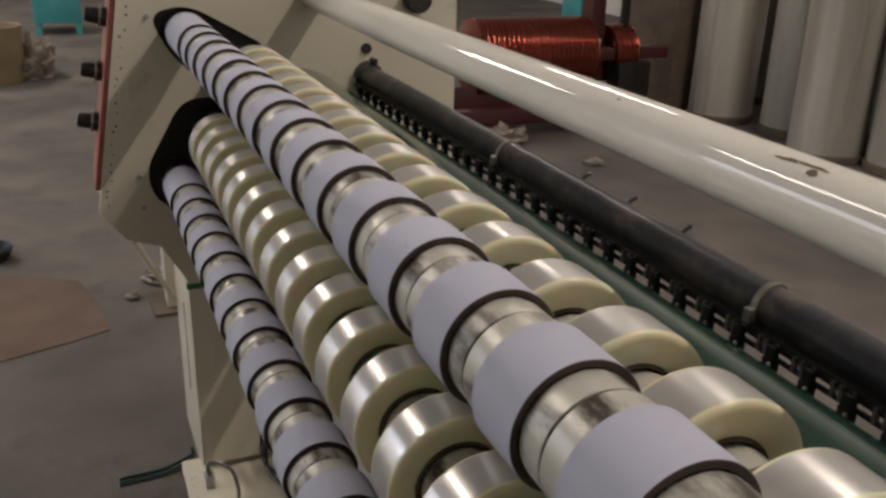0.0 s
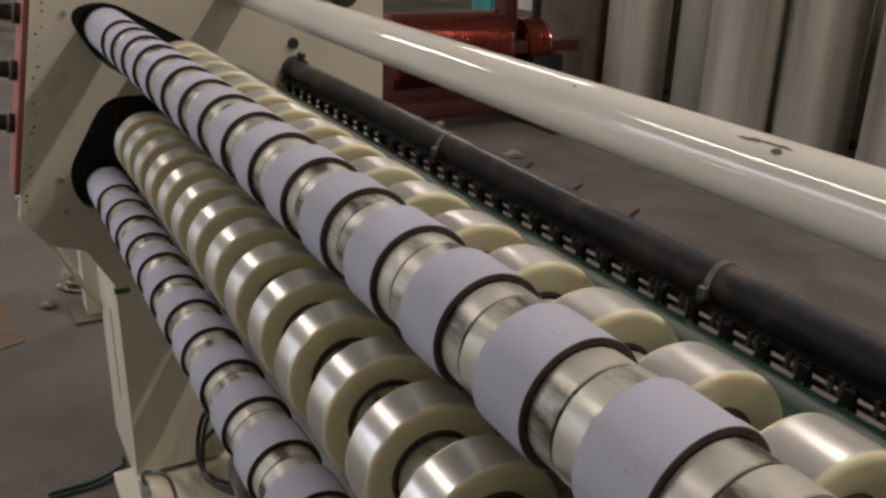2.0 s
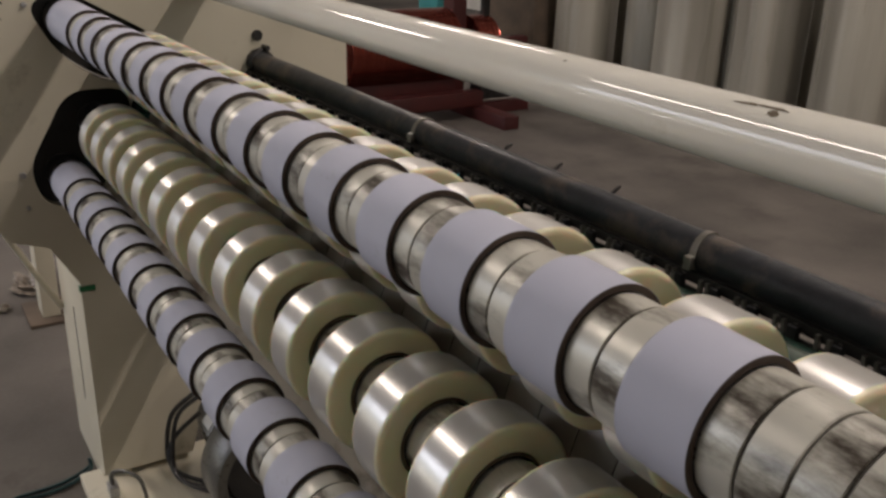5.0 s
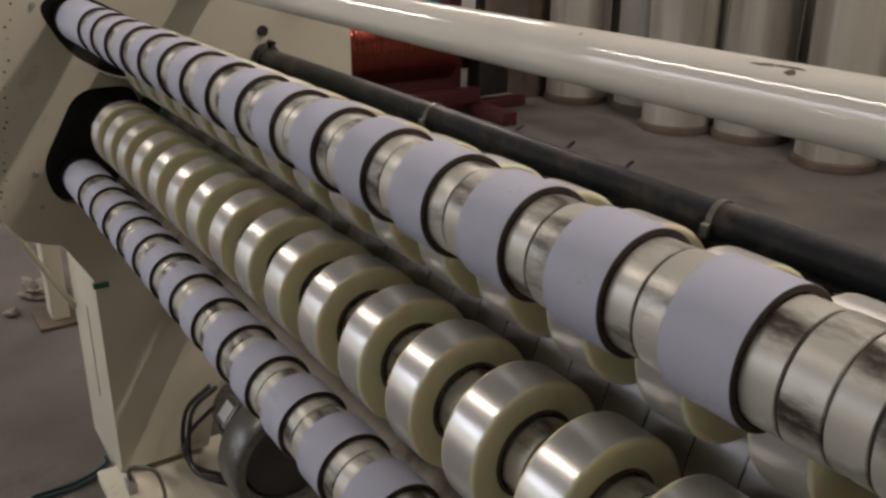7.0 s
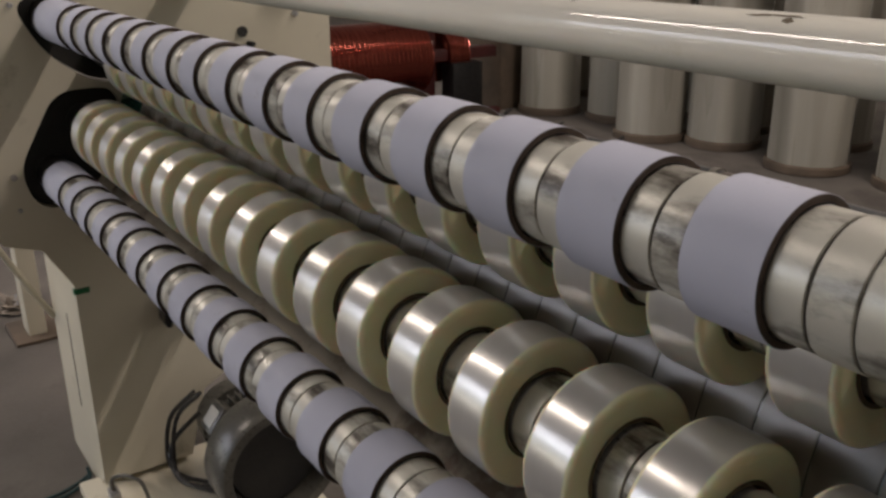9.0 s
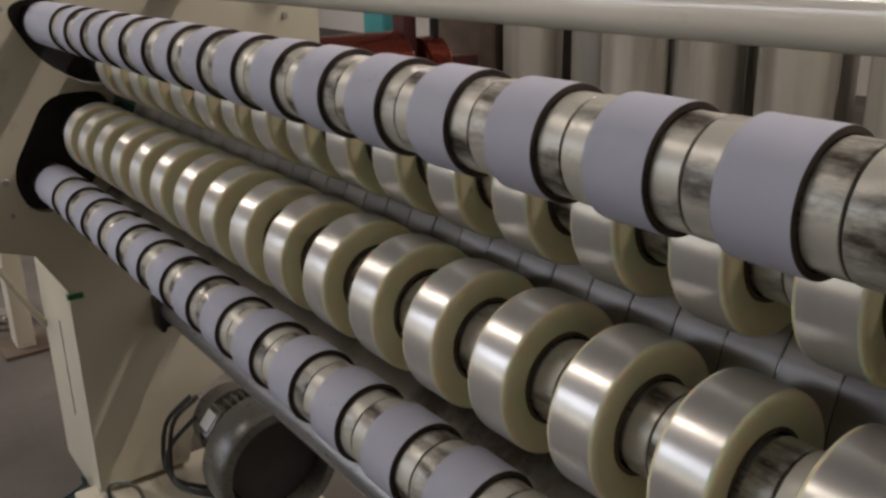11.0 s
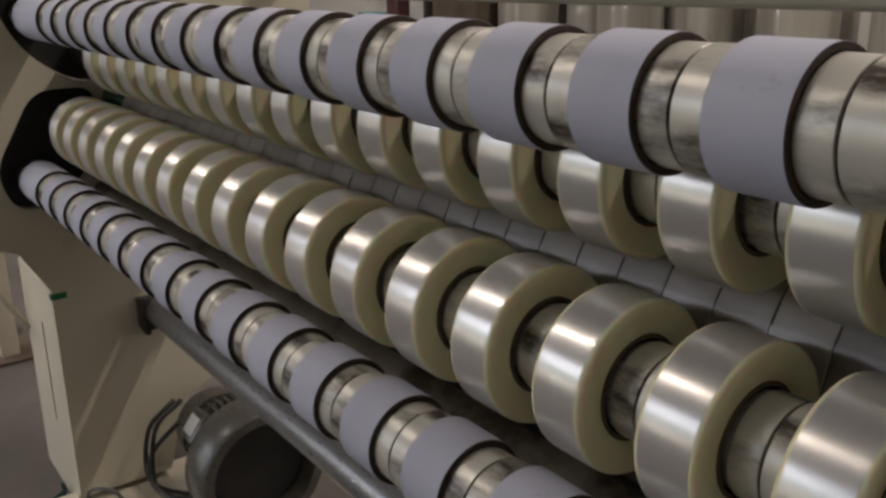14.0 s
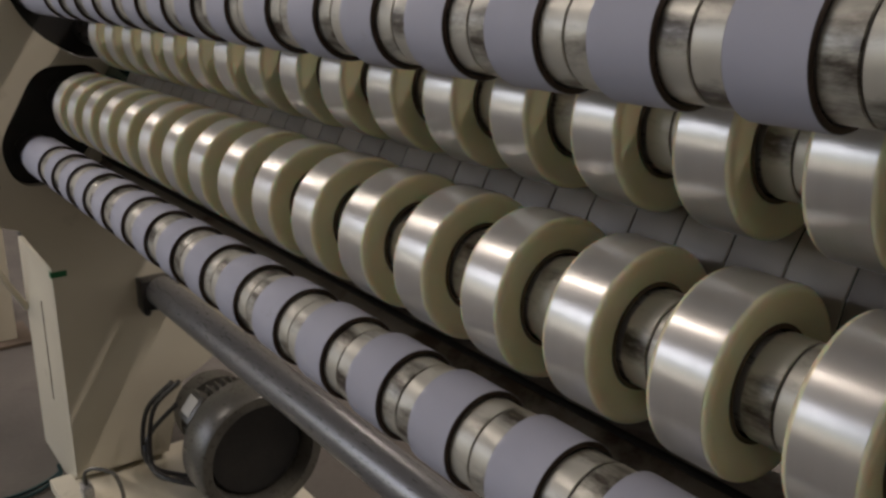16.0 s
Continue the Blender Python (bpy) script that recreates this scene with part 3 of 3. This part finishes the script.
# small hose fittings by the base
hose = thing("air_valve", "small steel air valve with a bent pipe on the base", "valve", m=pose(0.06, -0.03, 0.031))
part("valve_body", box(-0.02, 0.02, -0.012, 0.012, 0, 0.03, 0.003), M_STEEL, hose)
part("bent_pipe", tube_path(bend([(0, 0, 0.03), (0.0, 0, 0.06), (0.02, 0.02, 0.075), (0.06, 0.05, 0.07), (0.08, 0.06, 0.03), (0.08, 0.06, 0.0)]), 0.005, 8), M_MOTOR, hose)

# ---- floor things on the far side ----
stand = thing("steel_stand", "cream painted steel post with a diagonal brace", "stand", m=pose(-1.16, 0.03, 0))
part("post", box(-0.05, 0.05, -0.03, 0.03, 0.012, 1.1, 0.004), M_CREAM, stand)
part("foot_plate", box(-0.12, 0.10, -0.08, 0.08, 0, 0.012, 0.002), M_CARD, stand, "rusty foot plate")
part("strut", tube_path([(-0.32, -0.20, ZA - 0.45), (-0.32, -0.17, ZA - 0.514), (-0.32, -0.079, ZA - 0.711), (-0.32, -0.037, ZA - 0.79)], 0.008, 8), M_CREAM, frame_thing)
part("rear_bracket", box(-0.36, -0.336, -0.03, 0.03, ZA - 0.78, ZA - 0.56, 0.003), M_BLACKHOLE, frame_thing, "dark bracket")


def scrap(name, label, x, y, r, h, seed):
    """A crumpled lump of thin film, one folded skin."""
    bm = bmesh.new()
    bmesh.ops.create_icosphere(bm, subdivisions=4, radius=1.0)
    for v in bm.verts:
        d = v.co.normalized()
        k = 0.75 + 0.55 * noise.noise(d * 1.6 + Vector((seed, 0, 0))) + 0.35 * abs(noise.noise(d * 4.5 + Vector((0, seed, 0)))) + 0.16 * noise.noise(d * 11)
        v.co = Vector((d.x * r * k, d.y * r * k, max(0.001, h * (d.z * 0.6 + 0.45) * k)))
    return tagged(part(name, bm, M_SCRAP, m=pose(x, y, 0), smooth=False), label, "waste")


scrap("film_scrap", "crumpled heap of clear film waste on the floor", -1.42, 0.02, 0.085, 0.06, 3)
scrap("film_scrap", "small crumple of pale film on the floor", -1.27, -0.115, 0.03, 0.02, 4)
scrap("film_scrap", "bag of crumpled film waste beside the drum", -6.05, -0.48, 0.20, 0.30, 7)
scrap("film_scrap", "small crumple of white film on the floor", -2.35, 2.62, 0.06, 0.04, 9)
scrap("film_scrap", "crumpled pale film lying by the red stand", -3.0, 2.35, 0.16, 0.10, 12)
bm = bmesh.new()
vs = [bm.verts.new((x, y, 0.004)) for x, y in ((-0.86, -0.80), (-0.88, -0.576), (-0.95, -0.36), (-1.01, -0.214), (-1.25, -0.24), (-1.50, -0.30), (-1.62, -0.50), (-1.70, -0.80))]
r = bmesh.ops.extrude_face_region(bm, geom=[bm.faces.new(vs)])
bmesh.ops.translate(bm, verts=[v for v in r["geom"] if isinstance(v, bmesh.types.BMVert)], vec=(0, 0, -0.0035))
bmesh.ops.recalc_face_normals(bm, faces=bm.faces[:])
tagged(part("cardboard_sheet", bm, M_FLATCARD, smooth=False), "flattened brown cardboard sheet lying on the floor", "cardboard")
tub = thing("waste_tub", "yellowed cardboard drum on the floor", "drum", m=pose(-5.95, -0.80, 0))
part("tub_body", lathe([(0.0, 0.01), (0.0, 0.24), (0.02, 0.25), (0.42, 0.26), (0.44, 0.265), (0.44, 0.25), (0.05, 0.235), (0.04, 0.01)], 40, "z", closed=False), M_YELLOW, tub)
teal = thing("teal_machine", "small teal painted workshop machine with legs", "machine", m=pose(-8.75, -0.26, 0))
part("cabinet", box(-0.3, 0.3, -0.24, 0.24, 0.12, 0.46, 0.02), M_TEAL, teal)
for sx in (-0.25, 0.25):
    for sy in (-0.2, 0.2):
        part("leg", box(sx - 0.03, sx + 0.03, sy - 0.03, sy + 0.03, 0, 0.12), M_TEAL, teal)
part("top_unit", box(-0.2, 0.2, -0.10, 0.16, 0.46, 0.60, 0.03), M_KNOB, teal, "black unit on top")
for dx in (0.0, 0.022):
    pts = [(-0.076 + dx, -0.245, 0.006), (-0.082 + dx, -0.224, 0.006), (-0.088 + dx, -0.128, 0.006), (-0.118 + dx * 0.7, -0.055, 0.012), (-0.125 + dx * 0.5, -0.050, 0.034)]
    tagged(part("floor_cable", tube_path(bend(pts), 0.0045, 8), M_CABLE), "thin teal cable lying on the concrete floor", "cable")
black = thing("black_pan", "black rubber pan lying on the floor", "pan", m=pose(-1.86, -0.63, 0))
part("pan", lathe([(0, 0.005), (0, 0.07), (0.05, 0.09), (0.055, 0.085), (0.012, 0.065), (0.012, 0.005)], 28, "z", closed=False), M_KNOB, black)

# ---- tall wrapped film rolls standing along the back ----


def standing_roll(seed):
    bm = bmesh.new()
    segs, r, rings = 72, 0.228, 24
    prev = None
    for k in range(rings + 1):
        z = 0.055 + 1.62 * k / rings
        ring = []
        for i in range(segs):
            t = 2 * math.pi * i / segs
            fold = 0.010 * noise.noise((math.cos(t) * 4 + seed, math.sin(t) * 4, z * 0.6)) + 0.004 * noise.noise((math.cos(t) * 13, math.sin(t) * 13 + seed, z * 1.5))
            ring.append(bm.verts.new(((r + fold) * math.cos(t), (r + fold) * math.sin(t), z)))
        if prev:
            for i in range(segs):
                bm.faces.new((prev[i], prev[(i + 1) % segs], ring[(i + 1) % segs], ring[i]))
        else:
            bm.faces.new(list(reversed(ring)))
        prev = ring
    bm.faces.new(prev)
    return bm


first = None
for k, (x, y, turn) in enumerate(((-0.95, 4.28, 0), (-1.635, 4.37, 70), (-2.075, 4.15, 130), (-2.64, 4.42, 200), (-3.16, 4.20, 260), (-0.33, 4.40, 310), (0.32, 4.25, 20), (0.9, 4.35, 95),
                                  (-1.20, 4.92, 45), (-1.85, 4.90, 160), (-0.55, 4.90, 230), (0.05, 4.90, 280), (-2.4, 4.98, 10), (-3.64, 4.95, 75), (1.45, 4.25, 150))):
    if first is None:
        first = thing("standing_film_roll", "tall film roll wrapped in clear plastic standing on a brown base", "film roll", "standing film rolls", pose(x, y, 0, 0, 0, turn))
        part("wrapped_roll", standing_roll(2.0), M_JUMBO, first)
        part("card_base", lathe([(0, 0.01), (0, 0.238), (0.006, 0.245), (0.046, 0.245), (0.054, 0.238), (0.054, 0.01)], 48, "z", closed=False), M_CARD, first, "brown card base")
    else:
        copy_thing(first, pose(x, y, 0, 0, 0, turn))

# ---- red unwind stand with the copper coloured roll ----
us = thing("unwind_stand", "dark red steel unwind stand with black fittings", "stand", m=pose(-3.45, 3.22, 0))
for y in (0.0, -1.25):
    part("post", box(-0.07, 0.07, y - 0.055, y + 0.055, 0.09, 1.5, 0.006), M_DKRED, us)
    part("foot_beam", box(-0.55, 0.75, y - 0.06, y + 0.06, 0.0, 0.09, 0.006), M_DKRED, us)
part("cross_beam", box(0.30, 0.40, -1.25, 0.0, 0.10, 0.20, 0.006), M_DKRED, us)
part("arm", box(0.075, 0.16, -0.05, 0.55, 0.44, 0.52, 0.006), M_DKRED, us)
part("control_box", box(0.08, 0.24, 0.10, 0.36, 0.10, 0.43, 0.01), M_KNOB, us, "black control box")
part("label_plate", box(0.0705, 0.0735, -0.03, 0.03, 0.50, 0.58), M_LABEL, us, "pale plate")
part("strut", box(0.0, 0.05, 0.22, 0.27, 0.44, 1.3, 0.004), M_KNOB, us, "black upright")
part("guard_panel", box(0.11, 0.13, -1.20, -0.06, 0.02, 0.30, 0.004), M_DKRED, us, "dark red guard panel")
part("side_beam", box(0.20, 0.28, 0.06, 0.5, 0.0, 0.08, 0.006), M_DKRED, us)
cr = thing("copper_film_roll", "shiny copper coloured film roll on the red stand", "film roll", m=pose(-3.45, 2.72, 0.47, 0, 0, 90))


def ribbed(x0, x1, r):
    prof = [(x0, 0.04), (x0, r - 0.004)]
    n = int((x1 - x0) / 0.035)
    for i in range(n):
        x = x0 + 0.002 + i * (x1 - x0) / n
        prof += [(x, r), (x + 0.026, r), (x + 0.029, r - 0.006)]
    return lathe(prof + [(x1, r - 0.004), (x1, 0.04)], 64, closed=False)


part("wound_film", ribbed(-0.44, 0.42, 0.26), M_COPPER, cr)
part("core_shaft", rod(-0.75, 1.0, 0.04, 24), M_STEEL, cr)
part("end_roll", ribbed(0.60, 0.78, 0.20), M_COPPER, cr, "narrow copper coloured roll")
bg = thing("dark_crate", "dark brown cardboard crate beside the standing rolls", "crate", m=pose(-3.75, 4.2, 0))
part("crate_body", box(-0.35, 0.35, -0.3, 0.3, 0.0, 1.7, 0.01), M_CARD, bg)

tc = thing("teal_cabinet", "narrow teal painted cabinet far back in the hall", "cabinet", m=pose(-6.55, 5.0, 0))
part("cabinet_body", box(-0.2, 0.2, -0.12, 0.12, 0.0, 0.85, 0.01), M_TEAL, tc)
part("cabinet_door", box(0.201, 0.215, -0.10, 0.10, 0.06, 0.80, 0.003), M_TEAL, tc)

# ---- lamps in the roof ----
for x, y, lx, ly in ((-2.4, -2.6, 3.0, 0.6), (-8.0, -2.6, 2.4, 0.6), (1.7, 2.8, 3.0, 0.14), (-6.0, 3.6, 2.4, 0.3), (3.9, -3.3, 2.6, 0.12), (-10.4, -3.3, 2.4, 0.12)):
    rl = thing("roof_light", "white translucent roof light panel", "roof light", m=pose(x, y, HH))
    a, b = lx / 2, ly / 2
    rim = plate([(-b - 0.05, -a - 0.05), (b + 0.05, -a - 0.05), (b + 0.05, a + 0.05), (-b - 0.05, a + 0.05)], [[(-b, -a), (b, -a), (b, a), (-b, a)]], -0.04, 0.0)
    part("rim", rim, M_CEIL, rl, m=pose(0, 0, -0.04, 0, 90, 90), smooth=False)
    part("panel", box(-a + 0.003, a - 0.003, -b + 0.003, b - 0.003, -0.03, -0.015), M_GLOW, rl)


def motions():
    """The shafts turn steadily, with all the cores and rolls on them."""
    for ob, (x, y, z), start in SPIN:
        walk(ob, [(0.1 * k, pose(x, y, z, start - 78.0 * k)) for k in range(161)])


motions()
